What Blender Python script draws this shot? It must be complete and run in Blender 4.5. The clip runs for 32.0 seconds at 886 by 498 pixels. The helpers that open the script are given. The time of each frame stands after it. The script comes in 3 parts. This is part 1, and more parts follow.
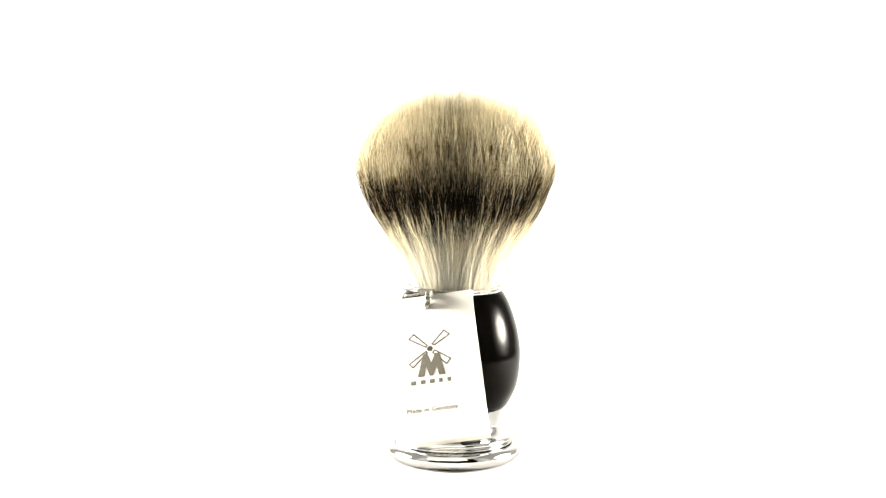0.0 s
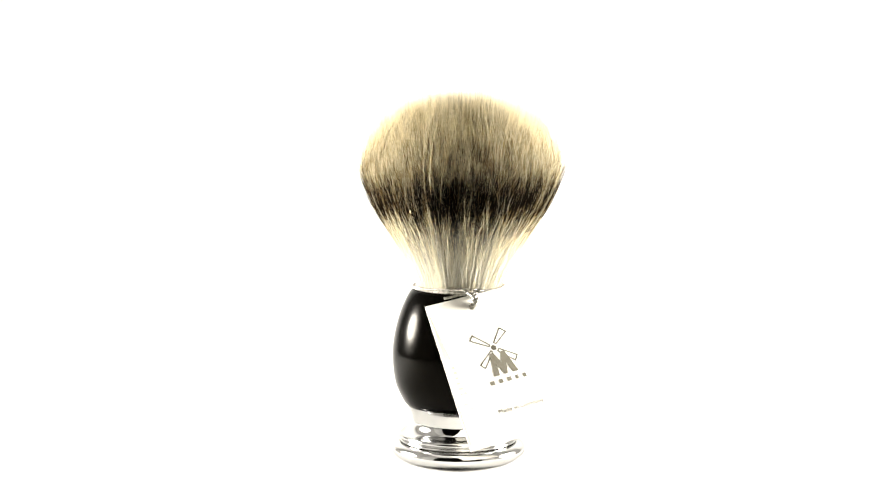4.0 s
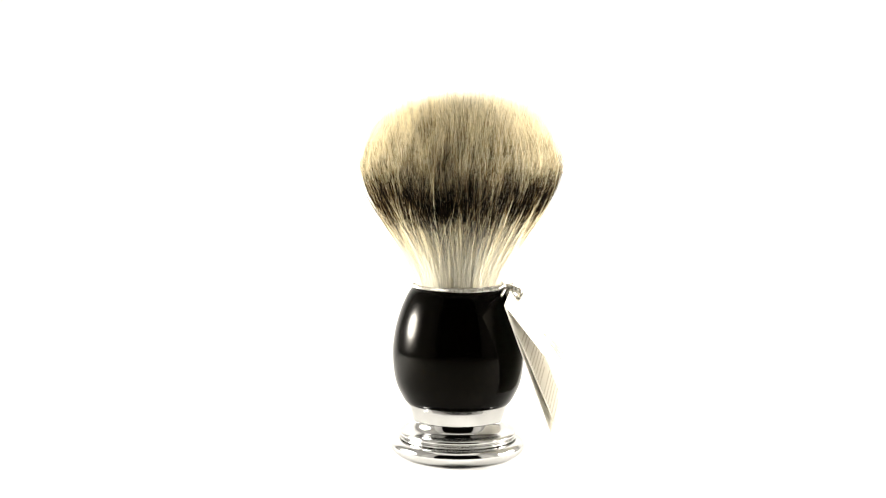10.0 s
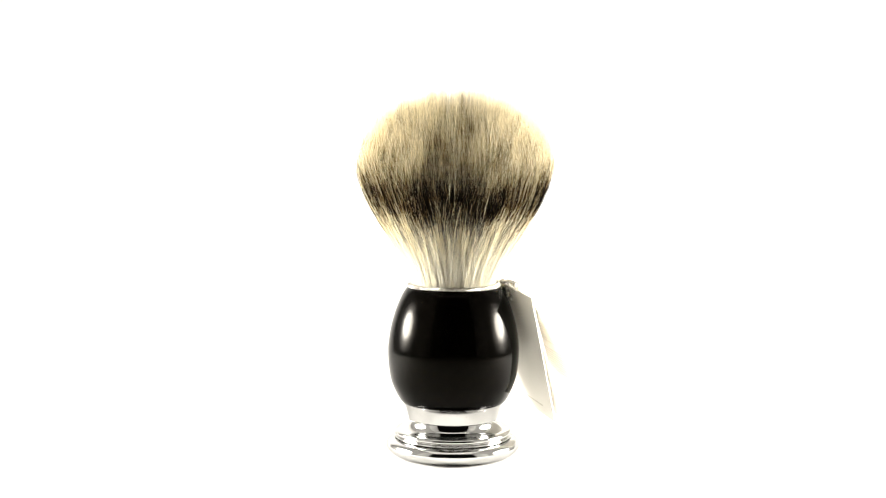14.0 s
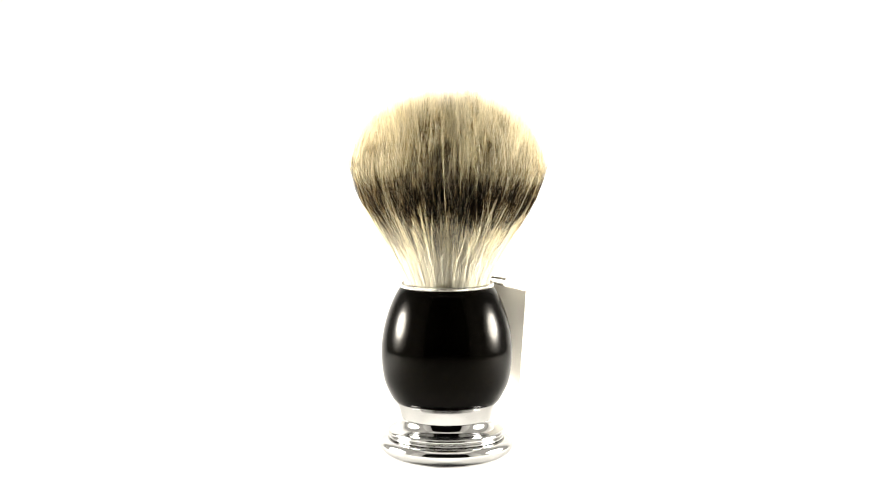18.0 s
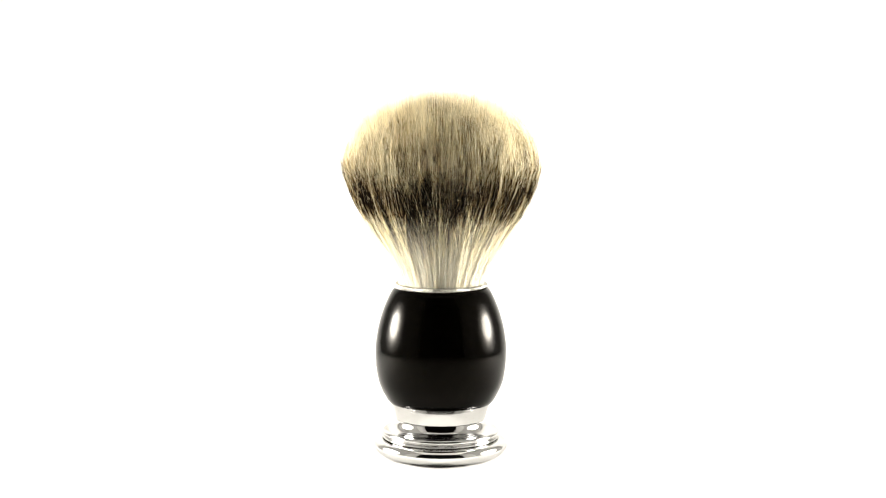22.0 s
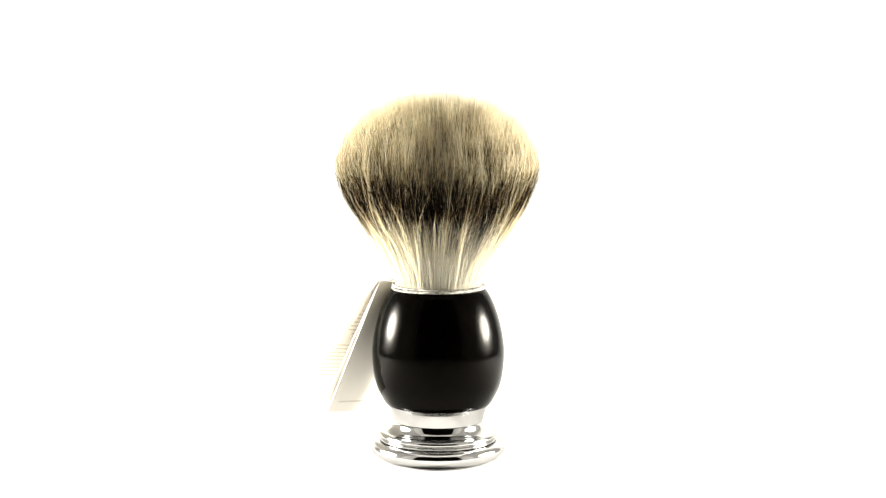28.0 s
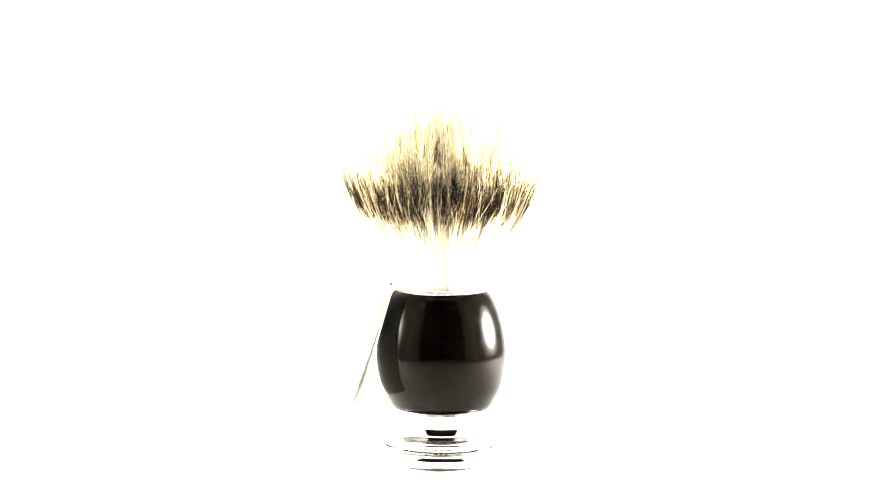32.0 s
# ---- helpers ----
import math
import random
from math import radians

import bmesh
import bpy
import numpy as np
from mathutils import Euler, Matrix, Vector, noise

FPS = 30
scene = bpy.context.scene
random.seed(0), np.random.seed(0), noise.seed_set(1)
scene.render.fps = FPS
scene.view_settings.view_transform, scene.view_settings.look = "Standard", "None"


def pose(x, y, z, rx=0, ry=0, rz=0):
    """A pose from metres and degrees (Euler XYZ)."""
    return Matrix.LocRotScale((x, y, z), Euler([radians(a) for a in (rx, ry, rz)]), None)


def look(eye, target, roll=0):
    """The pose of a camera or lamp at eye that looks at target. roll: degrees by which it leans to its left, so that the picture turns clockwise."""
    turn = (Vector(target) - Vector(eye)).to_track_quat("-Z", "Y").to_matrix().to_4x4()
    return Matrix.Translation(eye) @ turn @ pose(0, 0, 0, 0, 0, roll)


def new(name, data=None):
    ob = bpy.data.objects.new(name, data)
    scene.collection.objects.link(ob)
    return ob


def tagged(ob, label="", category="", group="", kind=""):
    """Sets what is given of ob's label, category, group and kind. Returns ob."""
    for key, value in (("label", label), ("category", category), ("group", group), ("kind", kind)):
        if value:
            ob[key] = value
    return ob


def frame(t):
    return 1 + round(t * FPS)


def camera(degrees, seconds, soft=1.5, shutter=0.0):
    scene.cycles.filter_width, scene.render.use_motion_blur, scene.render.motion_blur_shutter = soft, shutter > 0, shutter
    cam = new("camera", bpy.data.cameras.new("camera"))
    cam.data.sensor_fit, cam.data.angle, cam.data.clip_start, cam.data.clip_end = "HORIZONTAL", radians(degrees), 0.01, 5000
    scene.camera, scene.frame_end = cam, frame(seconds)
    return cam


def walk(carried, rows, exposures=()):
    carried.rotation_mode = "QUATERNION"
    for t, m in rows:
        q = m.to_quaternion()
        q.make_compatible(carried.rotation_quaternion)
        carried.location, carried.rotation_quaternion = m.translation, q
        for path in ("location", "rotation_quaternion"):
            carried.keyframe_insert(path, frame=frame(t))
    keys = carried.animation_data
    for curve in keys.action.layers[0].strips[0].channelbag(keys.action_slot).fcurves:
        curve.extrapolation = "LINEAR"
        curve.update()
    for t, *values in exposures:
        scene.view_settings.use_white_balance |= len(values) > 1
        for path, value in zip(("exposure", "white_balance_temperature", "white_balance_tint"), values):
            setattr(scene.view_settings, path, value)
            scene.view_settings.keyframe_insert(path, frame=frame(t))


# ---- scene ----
# The camera stands still on its tripod; the brush turns once in about forty seconds.
EYE = (0.0, -0.4363, 0.1060)
PITCH, YAW = radians(6.414), radians(-0.232)
AIM = (EYE[0] + math.sin(YAW) * math.cos(PITCH), EYE[1] + math.cos(YAW) * math.cos(PITCH), EYE[2] - math.sin(PITCH))
cam = camera(30.50, 32.0, soft=1.3)
STILL = look(EYE, AIM, roll=0.352)
walk(cam, [(0.0, STILL), (32.0, STILL)],
     exposures=[(0.0, 0.0), (29.6, 0.0), (30.0, 0.15), (30.5, 0.5), (31.0, 1.05), (31.5, 1.65), (32.0, 2.4)])

# ---- light: a dark room, and two lamps against the sides of a white fabric light tent ----
world = bpy.data.worlds.new("dark_room")
scene.world = world
world.use_nodes = True
world.node_tree.nodes["Background"].inputs["Color"].default_value = (0.010, 0.010, 0.011, 1)
world.node_tree.nodes["Background"].inputs["Strength"].default_value = 1.0


def tent_lamp(name, x, y, z, wide, high, watts):
    data = bpy.data.lights.new(name, "AREA")
    data.shape, data.size, data.size_y, data.energy = "ELLIPSE", wide, high, watts
    data.color = (1.0, 0.965, 0.90)
    ob = new(name, data)
    ob.matrix_world = look((x, y, z), (0, y * 0.5, z - 0.01))
    return ob


# four nested lamps inside each wall imitate a lamp's fading hot spot through fabric
for side, x, y, z, watts in (("west", -1, 0.012, 0.072, 2.55), ("east", 1, 0.008, 0.071, 2.35)):
    for ring, depth, wide, high, share in (("core", 0.187, 0.066, 0.052, 0.50), ("glow", 0.1895, 0.084, 0.067, 0.26), ("halo", 0.192, 0.106, 0.085, 0.15), ("rim", 0.1945, 0.140, 0.112, 0.09)):
        tent_lamp("tent_lamp_" + side + "_" + ring, x * depth, y, z, wide, high, watts * share)


# ---- materials ----
def material(name):
    m = bpy.data.materials.new(name)
    m.use_nodes = True
    nt = m.node_tree
    return m, nt, nt.nodes["Principled BSDF"]


def node(nt, kind, **values):
    n = nt.nodes.new(kind)
    for key, value in values.items():
        if key in n.inputs:
            n.inputs[key].default_value = value
    return n


def noise_node(nt, scale, detail=4.0, rough=0.55, coords="Object"):
    tc = nt.nodes.new("ShaderNodeTexCoord")
    n = node(nt, "ShaderNodeTexNoise", Scale=scale, Detail=detail, Roughness=rough)
    nt.links.new(tc.outputs[coords], n.inputs["Vector"])
    return n


def ramp(nt, source, stops):
    r = nt.nodes.new("ShaderNodeValToRGB")
    els = r.color_ramp.elements
    while len(els) < len(stops):
        els.new(0.5)
    for e, (p, c) in zip(els, stops):
        e.position = p
        e.color = (*c, 1) if isinstance(c, tuple) else (c, c, c, 1)
    nt.links.new(source, r.inputs["Fac"])
    return r


def bump(nt, bsdf, source, strength, distance):
    b = node(nt, "ShaderNodeBump", Strength=strength, Distance=distance)
    nt.links.new(source, b.inputs["Height"])
    nt.links.new(b.outputs["Normal"], bsdf.inputs["Normal"])
    return b


def fabric():
    m, nt, b = material("white_tent_fabric")
    n = noise_node(nt, 9.0, 5.0)
    c = ramp(nt, n.outputs["Fac"], [(0.3, (0.77, 0.765, 0.75)), (0.7, (0.81, 0.805, 0.79))])
    nt.links.new(c.outputs["Color"], b.inputs["Base Color"])
    b.inputs["Roughness"].default_value = 0.9
    b.inputs["Specular IOR Level"].default_value = 0.15
    w = noise_node(nt, 900.0, 2.0)
    bump(nt, b, w.outputs["Fac"], 0.15, 0.0004)
    return m


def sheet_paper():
    m, nt, b = material("matt_toned_down_sheet")
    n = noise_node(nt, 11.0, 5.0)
    # white sheet darkened to mid grey to cut its bounce light
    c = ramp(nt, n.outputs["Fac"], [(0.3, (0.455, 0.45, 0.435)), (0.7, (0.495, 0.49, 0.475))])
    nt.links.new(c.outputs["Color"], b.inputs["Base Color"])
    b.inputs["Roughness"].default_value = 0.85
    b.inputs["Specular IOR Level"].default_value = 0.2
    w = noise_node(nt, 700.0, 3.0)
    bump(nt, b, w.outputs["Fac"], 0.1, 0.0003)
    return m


def grey_fabric(name, level):
    m, nt, b = material(name)
    n = noise_node(nt, 14.0, 5.0)
    c = ramp(nt, n.outputs["Fac"], [(0.3, (level * 0.93, level * 0.92, level * 0.89)), (0.7, (level * 1.07, level * 1.06, level * 1.03))])
    nt.links.new(c.outputs["Color"], b.inputs["Base Color"])
    b.inputs["Roughness"].default_value = 0.9
    return m


def dark_plaster():
    m, nt, b = material("dark_grey_wall_paint")
    n = noise_node(nt, 3.0, 6.0)
    c = ramp(nt, n.outputs["Fac"], [(0.3, (0.035, 0.034, 0.033)), (0.7, (0.05, 0.048, 0.046))])
    nt.links.new(c.outputs["Color"], b.inputs["Base Color"])
    b.inputs["Roughness"].default_value = 0.85
    return m


def black_resin():
    m, nt, b = material("polished_black_resin")
    n = noise_node(nt, 120.0, 5.0)
    c = ramp(nt, n.outputs["Fac"], [(0.35, (0.0002, 0.00017, 0.00012)), (0.7, (0.0006, 0.0005, 0.0003))])
    nt.links.new(c.outputs["Color"], b.inputs["Base Color"])
    s = noise_node(nt, 300.0, 6.0, 0.65)
    r = ramp(nt, s.outputs["Fac"], [(0.35, 0.10), (0.75, 0.17)])
    nt.links.new(r.outputs["Color"], b.inputs["Roughness"])
    b.inputs["IOR"].default_value = 1.122
    b.inputs["Specular Tint"].default_value = (1.0, 0.93, 0.80, 1)
    f = noise_node(nt, 2200.0, 3.0)
    bump(nt, b, f.outputs["Fac"], 0.04, 0.00005)
    return m


def chrome(name="polished_chrome", low=0.58, high=0.64, gloss=(0.028, 0.075)):
    m, nt, b = material(name)
    b.inputs["Metallic"].default_value = 1.0
    b.inputs["Specular Tint"].default_value = (0.62, 0.62, 0.62, 1)
    n = noise_node(nt, 260.0, 5.0, 0.65)
    c = ramp(nt, n.outputs["Fac"], [(0.3, (low, low, low * 0.99)), (0.75, (high, high * 0.996, high * 0.982))])
    nt.links.new(c.outputs["Color"], b.inputs["Base Color"])
    r = ramp(nt, n.outputs["Fac"], [(0.35, gloss[0]), (0.8, gloss[1])])
    nt.links.new(r.outputs["Color"], b.inputs["Roughness"])
    return m


def silver_thread():
    m, nt, b = material("silver_metallic_thread")
    b.inputs["Metallic"].default_value = 0.9
    n = noise_node(nt, 1500.0, 3.0)
    c = ramp(nt, n.outputs["Fac"], [(0.3, (0.10, 0.094, 0.08)), (0.7, (0.50, 0.48, 0.43))])
    nt.links.new(c.outputs["Color"], b.inputs["Base Color"])
    b.inputs["Roughness"].default_value = 0.32
    bump(nt, b, n.outputs["Fac"], 0.4, 0.0001)
    return m


def card():
    m, nt, b = material("uncoated_white_card")
    n = noise_node(nt, 60.0, 6.0, 0.6)
    c = ramp(nt, n.outputs["Fac"], [(0.3, (0.78, 0.748, 0.676)), (0.7, (0.82, 0.788, 0.716))])
    nt.links.new(c.outputs["Color"], b.inputs["Base Color"])
    b.inputs["Roughness"].default_value = 0.75
    b.inputs["Specular IOR Level"].default_value = 0.25
    f = noise_node(nt, 2600.0, 3.0)
    bump(nt, b, f.outputs["Fac"], 0.12, 0.00006)
    return m


def ink(name, low, high):
    m, nt, b = material(name)
    n = noise_node(nt, 1800.0, 4.0)
    c = ramp(nt, n.outputs["Fac"], [(0.3, low), (0.7, high)])
    nt.links.new(c.outputs["Color"], b.inputs["Base Color"])
    b.inputs["Roughness"].default_value = 0.8
    b.inputs["Specular IOR Level"].default_value = 0.04
    return m


def fibre():
    """Cream fibres with a dark band; the uv map holds a number of each hair and the way left to its tip."""
    m, nt, b = material("cream_and_dark_banded_fibre")
    L = nt.links.new
    uv = nt.nodes.new("ShaderNodeUVMap")
    uv.uv_map = "along"
    sep = nt.nodes.new("ShaderNodeSeparateXYZ")
    L(uv.outputs["UV"], sep.inputs[0])
    tc = nt.nodes.new("ShaderNodeTexCoord")
    obj = nt.nodes.new("ShaderNodeSeparateXYZ")
    L(tc.outputs["Object"], obj.inputs[0])

    def math_(op, a, c, clamp=False):
        n = nt.nodes.new("ShaderNodeMath")
        n.operation, n.use_clamp = op, clamp
        for i, v in enumerate((a, c)):
            if isinstance(v, (int, float)):
                n.inputs[i].default_value = v
            else:
                L(v, n.inputs[i])
        return n.outputs[0]

    def step(v, lo, hi):
        n = nt.nodes.new("ShaderNodeMapRange")
        n.interpolation_type = "SMOOTHSTEP"
        n.inputs["From Min"].default_value, n.inputs["From Max"].default_value = lo, hi
        L(v, n.inputs["Value"])
        return n.outputs["Result"]

    geo = nt.nodes.new("ShaderNodeNewGeometry")
    rnd = geo.outputs["Random Per Island"]
    luv = nt.nodes.new("ShaderNodeUVMap")
    luv.uv_map = "lock"
    lock = nt.nodes.new("ShaderNodeSeparateXYZ")
    L(luv.outputs["UV"], lock.inputs[0])
    clump = noise_node(nt, 120.0, 2.0)
    fuv = nt.nodes.new("ShaderNodeUVMap")
    fuv.uv_map = "fan"
    fan = nt.nodes.new("ShaderNodeSeparateXYZ")
    L(fuv.outputs["UV"], fan.inputs[0])

    def fan_noise(round_, deep_, shift):
        """Streaks that run with the hairs: fine round the brush, long towards its middle."""
        at = nt.nodes.new("ShaderNodeCombineXYZ")
        L(math_("MULTIPLY", math_("COSINE", fan.outputs["X"], 0.0), round_), at.inputs["X"])
        L(math_("MULTIPLY", math_("SINE", fan.outputs["X"], 0.0), round_), at.inputs["Y"])
        L(math_("ADD", math_("MULTIPLY", fan.outputs["Y"], deep_), shift), at.inputs["Z"])
        n = node(nt, "ShaderNodeTexNoise", Scale=1.0, Detail=2.0, Roughness=0.6)
        L(at.outputs[0], n.inputs["Vector"])
        return n.outputs["Fac"]
    coarse, fine = fan_noise(24.0, 3.0, 0.0), fan_noise(52.0, 5.0, 9.0)
    z = math_("ADD", obj.outputs["Z"], math_("MULTIPLY", math_("SUBTRACT", rnd, 0.5), 0.006))
    z = math_("ADD", z, math_("MULTIPLY", math_("SUBTRACT", lock.outputs["X"], 0.5), 0.013))
    z = math_("ADD", z, math_("MULTIPLY", math_("SUBTRACT", clump.outputs["Fac"], 0.5), 0.010))
    # tall hairs carry the dark higher, painting occlusion into the crown
    tall = step(math_("FRACT", math_("MULTIPLY", sep.outputs["X"], 91.0), 0.0), 0.78, 1.0)
    deep = step(math_("FRACT", math_("MULTIPLY", sep.outputs["X"], 67.0), 0.0), 0.72, 0.99)
    rise = step(math_("ADD", z, math_("ADD", math_("MULTIPLY", deep, 0.009), math_("MULTIPLY", math_("SUBTRACT", fine, 0.5), 0.020))), 0.0612, 0.0680)
    fall = math_("SUBTRACT", 1.0, math_("MULTIPLY", step(math_("ADD", math_("SUBTRACT", math_("ADD", z, math_("MULTIPLY", math_("SUBTRACT", fan.outputs["Y"], 0.8), 0.012)), math_("ADD", math_("MULTIPLY", tall, 0.010), math_("ADD", math_("MULTIPLY", math_("SUBTRACT", coarse, 0.5), 0.024), math_("MULTIPLY", math_("SUBTRACT", fine, 0.5), 0.024)))), math_("MULTIPLY", math_("SUBTRACT", math_("FRACT", math_("MULTIPLY", lock.outputs["X"], 71.0), 0.0), 0.5), 0.008)), 0.0792, 0.0870), math_("ADD", 0.88, math_("MULTIPLY", lock.outputs["X"], 0.12))))
    dark = math_("MULTIPLY", rise, fall)
    dark = math_("MULTIPLY", dark, step(math_("ADD", sep.outputs["Y"], math_("MULTIPLY", math_("SUBTRACT", math_("FRACT", math_("MULTIPLY", lock.outputs["X"], 19.0), 0.0), 0.5), 0.2)), -0.02, 0.22))
    tone = math_("ADD", math_("MULTIPLY", sep.outputs["X"], 0.42), math_("MULTIPLY", math_("FRACT", math_("MULTIPLY", lock.outputs["X"], 37.0), 0.0), 0.58))
    pale = step(math_("ADD", math_("MULTIPLY", tone, 0.30), math_("MULTIPLY", fine, 0.70)), 0.337, 0.422)
    dark = math_("MULTIPLY", dark, math_("ADD", 0.12, math_("MULTIPLY", pale, 0.88)), True)
    # tan streaks along single hairs, which also stand in for shaded gaps
    lane = nt.nodes.new("ShaderNodeCombineXYZ")
    L(math_("MULTIPLY", sep.outputs["X"], 400.0), lane.inputs["X"])
    L(math_("MULTIPLY", sep.outputs["Y"], 1.1), lane.inputs["Y"])
    mottle = node(nt, "ShaderNodeTexNoise", Scale=1.0, Detail=2.0)
    L(lane.outputs[0], mottle.inputs["Vector"])
    streak = math_("MULTIPLY", step(math_("ADD", math_("MULTIPLY", mottle.outputs["Fac"], 0.4), math_("MULTIPLY", fine, 0.6)), 0.50, 0.60), math_("ADD", 0.14, math_("MULTIPLY", step(obj.outputs["Z"], 0.058, 0.070), 0.17)))
    streak = math_("MULTIPLY", streak, step(sep.outputs["Y"], 0.02, 0.40))
    dark = math_("MAXIMUM", dark, streak)
    col = ramp(nt, dark, [(0.0, (0.93, 0.862, 0.645)), (0.28, (0.47, 0.352, 0.18)), (0.55, (0.050, 0.030, 0.014)), (1.0, (0.006, 0.0032, 0.0016))])
    # hairs differ in how light they are, painting in self-shadow contrast
    own = math_("ADD", 0.75, math_("MULTIPLY", step(math_("FRACT", math_("MULTIPLY", sep.outputs["X"], 53.0), 0.0), 0.05, 0.60), 0.30))
    # paler and less yellow towards the root
    root = step(obj.outputs["Z"], 0.068, 0.050)
    whiter = nt.nodes.new("ShaderNodeMix")
    whiter.data_type = "RGBA"
    L(math_("MULTIPLY", root, 0.75), whiter.inputs["Factor"])
    L(col.outputs["Color"], whiter.inputs["A"])
    whiter.inputs["B"].default_value = (0.90, 0.872, 0.785, 1)
    shade = nt.nodes.new("ShaderNodeVectorMath")
    shade.operation = "SCALE"
    L(whiter.outputs["Result"], shade.inputs[0])
    # root streaks put the dark gaps between strands into the colour
    lean = math_("ADD", 0.80, math_("MULTIPLY", step(coarse, 0.34, 0.62), 0.32))
    lean = math_("ADD", math_("MULTIPLY", lean, root), math_("SUBTRACT", 1.0, root))
    L(math_("MULTIPLY", own, lean), shade.inputs["Scale"])
    L(shade.outputs[0], b.inputs["Base Color"])
    b.inputs["Roughness"].default_value = 0.5
    b.inputs["Specular IOR Level"].default_value = 0.03
    thin = nt.nodes.new("ShaderNodeBsdfTranslucent")
    L(shade.outputs[0], thin.inputs["Color"])
    mix = nt.nodes.new("ShaderNodeMixShader")
    mix.inputs["Fac"].default_value = 0.46
    L(b.outputs[0], mix.inputs[1])
    L(thin.outputs[0], mix.inputs[2])
    L(mix.outputs[0], nt.nodes["Material Output"].inputs["Surface"])
    return m


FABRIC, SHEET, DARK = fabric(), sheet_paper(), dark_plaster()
PANEL, PALE_GREY = grey_fabric("grey_tent_fabric", 0.25), grey_fabric("pale_grey_tent_fabric", 0.42)
# satin copy for the band, also darkened to dim the floor it reflects
RESIN, CHROME, SATIN = black_resin(), chrome(), chrome("satin_chrome", 0.46, 0.52, (0.10, 0.16))
THREAD, CARD, FIBRE = silver_thread(), card(), fibre()
TAUPE = ink("taupe_grey_ink", (0.082, 0.075, 0.056), (0.110, 0.101, 0.077))
TAUPE_SOLID = ink("taupe_solid_ink", (0.145, 0.134, 0.104), (0.185, 0.172, 0.136))
PALE_INK = ink("pale_grey_ink", (0.52, 0.48, 0.41), (0.62, 0.57, 0.50))


# ---- building helpers ----
def mesh_of(name, bm, mat, smooth=False):
    me = bpy.data.meshes.new(name)
    bmesh.ops.recalc_face_normals(bm, faces=bm.faces)
    bm.to_mesh(me)
    bm.free()
    me.materials.append(mat)
    if smooth:
        me.shade_smooth()
        me.set_sharp_from_angle(angle=radians(38))
    return me


def part(name, bm, mat, parent, label="", smooth=False):
    ob = new(name, mesh_of(name, bm, mat, smooth))
    ob.parent = parent
    return tagged(ob, label)


def structure(name, bm, mat, label, category, smooth=False):
    return tagged(new(name, mesh_of(name, bm, mat, smooth)), label, category, kind="structure")


def box(bm, lo, hi):
    v = [bm.verts.new((x, y, z)) for x in (lo[0], hi[0]) for y in (lo[1], hi[1]) for z in (lo[2], hi[2])]
    for f in ((0, 1, 3, 2), (4, 6, 7, 5), (0, 4, 5, 1), (2, 3, 7, 6), (0, 2, 6, 4), (1, 5, 7, 3)):
        bm.faces.new([v[i] for i in f])
    return bm


def lathe(profile, sides=128):
    """A solid of revolution from (radius, height) in millimetres."""
    bm = bmesh.new()
    rings = []
    for r, z in profile:
        if r < 1e-6:
            rings.append([bm.verts.new((0, 0, z / 1000))])
        else:
            rings.append([bm.verts.new((r / 1000 * math.cos(a), r / 1000 * math.sin(a), z / 1000))
                          for a in (2 * math.pi * i / sides for i in range(sides))])
    for a, b in zip(rings, rings[1:]):
        for i in range(sides):
            j = (i + 1) % sides
            if len(a) == 1 and len(b) == 1:
                continue
            if len(a) == 1:
                bm.faces.new((a[0], b[j], b[i]))
            elif len(b) == 1:
                bm.faces.new((a[i], a[j], b[0]))
            else:
                bm.faces.new((a[i], a[j], b[j], b[i]))
    return bm


def smooth_profile(points, steps=6):
    """Catmull-Rom through (radius, height)."""
    out = []
    for i in range(len(points) - 1):
        p = [Vector(points[max(0, min(len(points) - 1, k))]) for k in (i - 1, i, i + 1, i + 2)]
        for s in range(steps):
            t = s / steps
            q = 0.5 * (2 * p[1] + (p[2] - p[0]) * t + (2 * p[0] - 5 * p[1] + 4 * p[2] - p[3]) * t * t + (3 * p[1] - p[0] - 3 * p[2] + p[3]) * t ** 3)
            out.append((max(q[0], 0.0), q[1]))
    out.append(tuple(points[-1]))
    return out


def wider(points, steps):
    return [(r * 1.014, z) for r, z in smooth_profile(points, steps)]


def spline(points, steps=10):
    pts = [Vector(p) for p in points]
    out = []
    for i in range(len(pts) - 1):
        p = [pts[max(0, min(len(pts) - 1, k))] for k in (i - 1, i, i + 1, i + 2)]
        for s in range(steps):
            t = s / steps
            out.append(0.5 * (2 * p[1] + (p[2] - p[0]) * t + (2 * p[0] - 5 * p[1] + 4 * p[2] - p[3]) * t * t + (3 * p[1] - p[0] - 3 * p[2] + p[3]) * t ** 3))
    out.append(pts[-1])
    return out


def tube(bm, path, radius, sides=8, closed=False):
    """Sweeps a circle along a path of points in metres."""
    n = len(path)
    side = None
    rings = []
    for i, p in enumerate(path):
        a = path[(i - 1) % n] if closed or i else path[i]
        b = path[(i + 1) % n] if closed or i < n - 1 else path[i]
        d = (b - a).normalized()
        if side is None:
            side = d.orthogonal().normalized()
        side = (side - d * side.dot(d)).normalized()
        other = d.cross(side)
        rings.append([bm.verts.new(p + radius * (math.cos(k) * side + math.sin(k) * other)) for k in (2 * math.pi * j / sides for j in range(sides))])
    for i in range(n if closed else n - 1):
        a, b = rings[i], rings[(i + 1) % n]
        for j in range(sides):
            bm.faces.new((a[j], a[(j + 1) % sides], b[(j + 1) % sides], b[j]))
    if not closed:
        bm.faces.new(rings[0][::-1])
        bm.faces.new(rings[-1])
    return bm


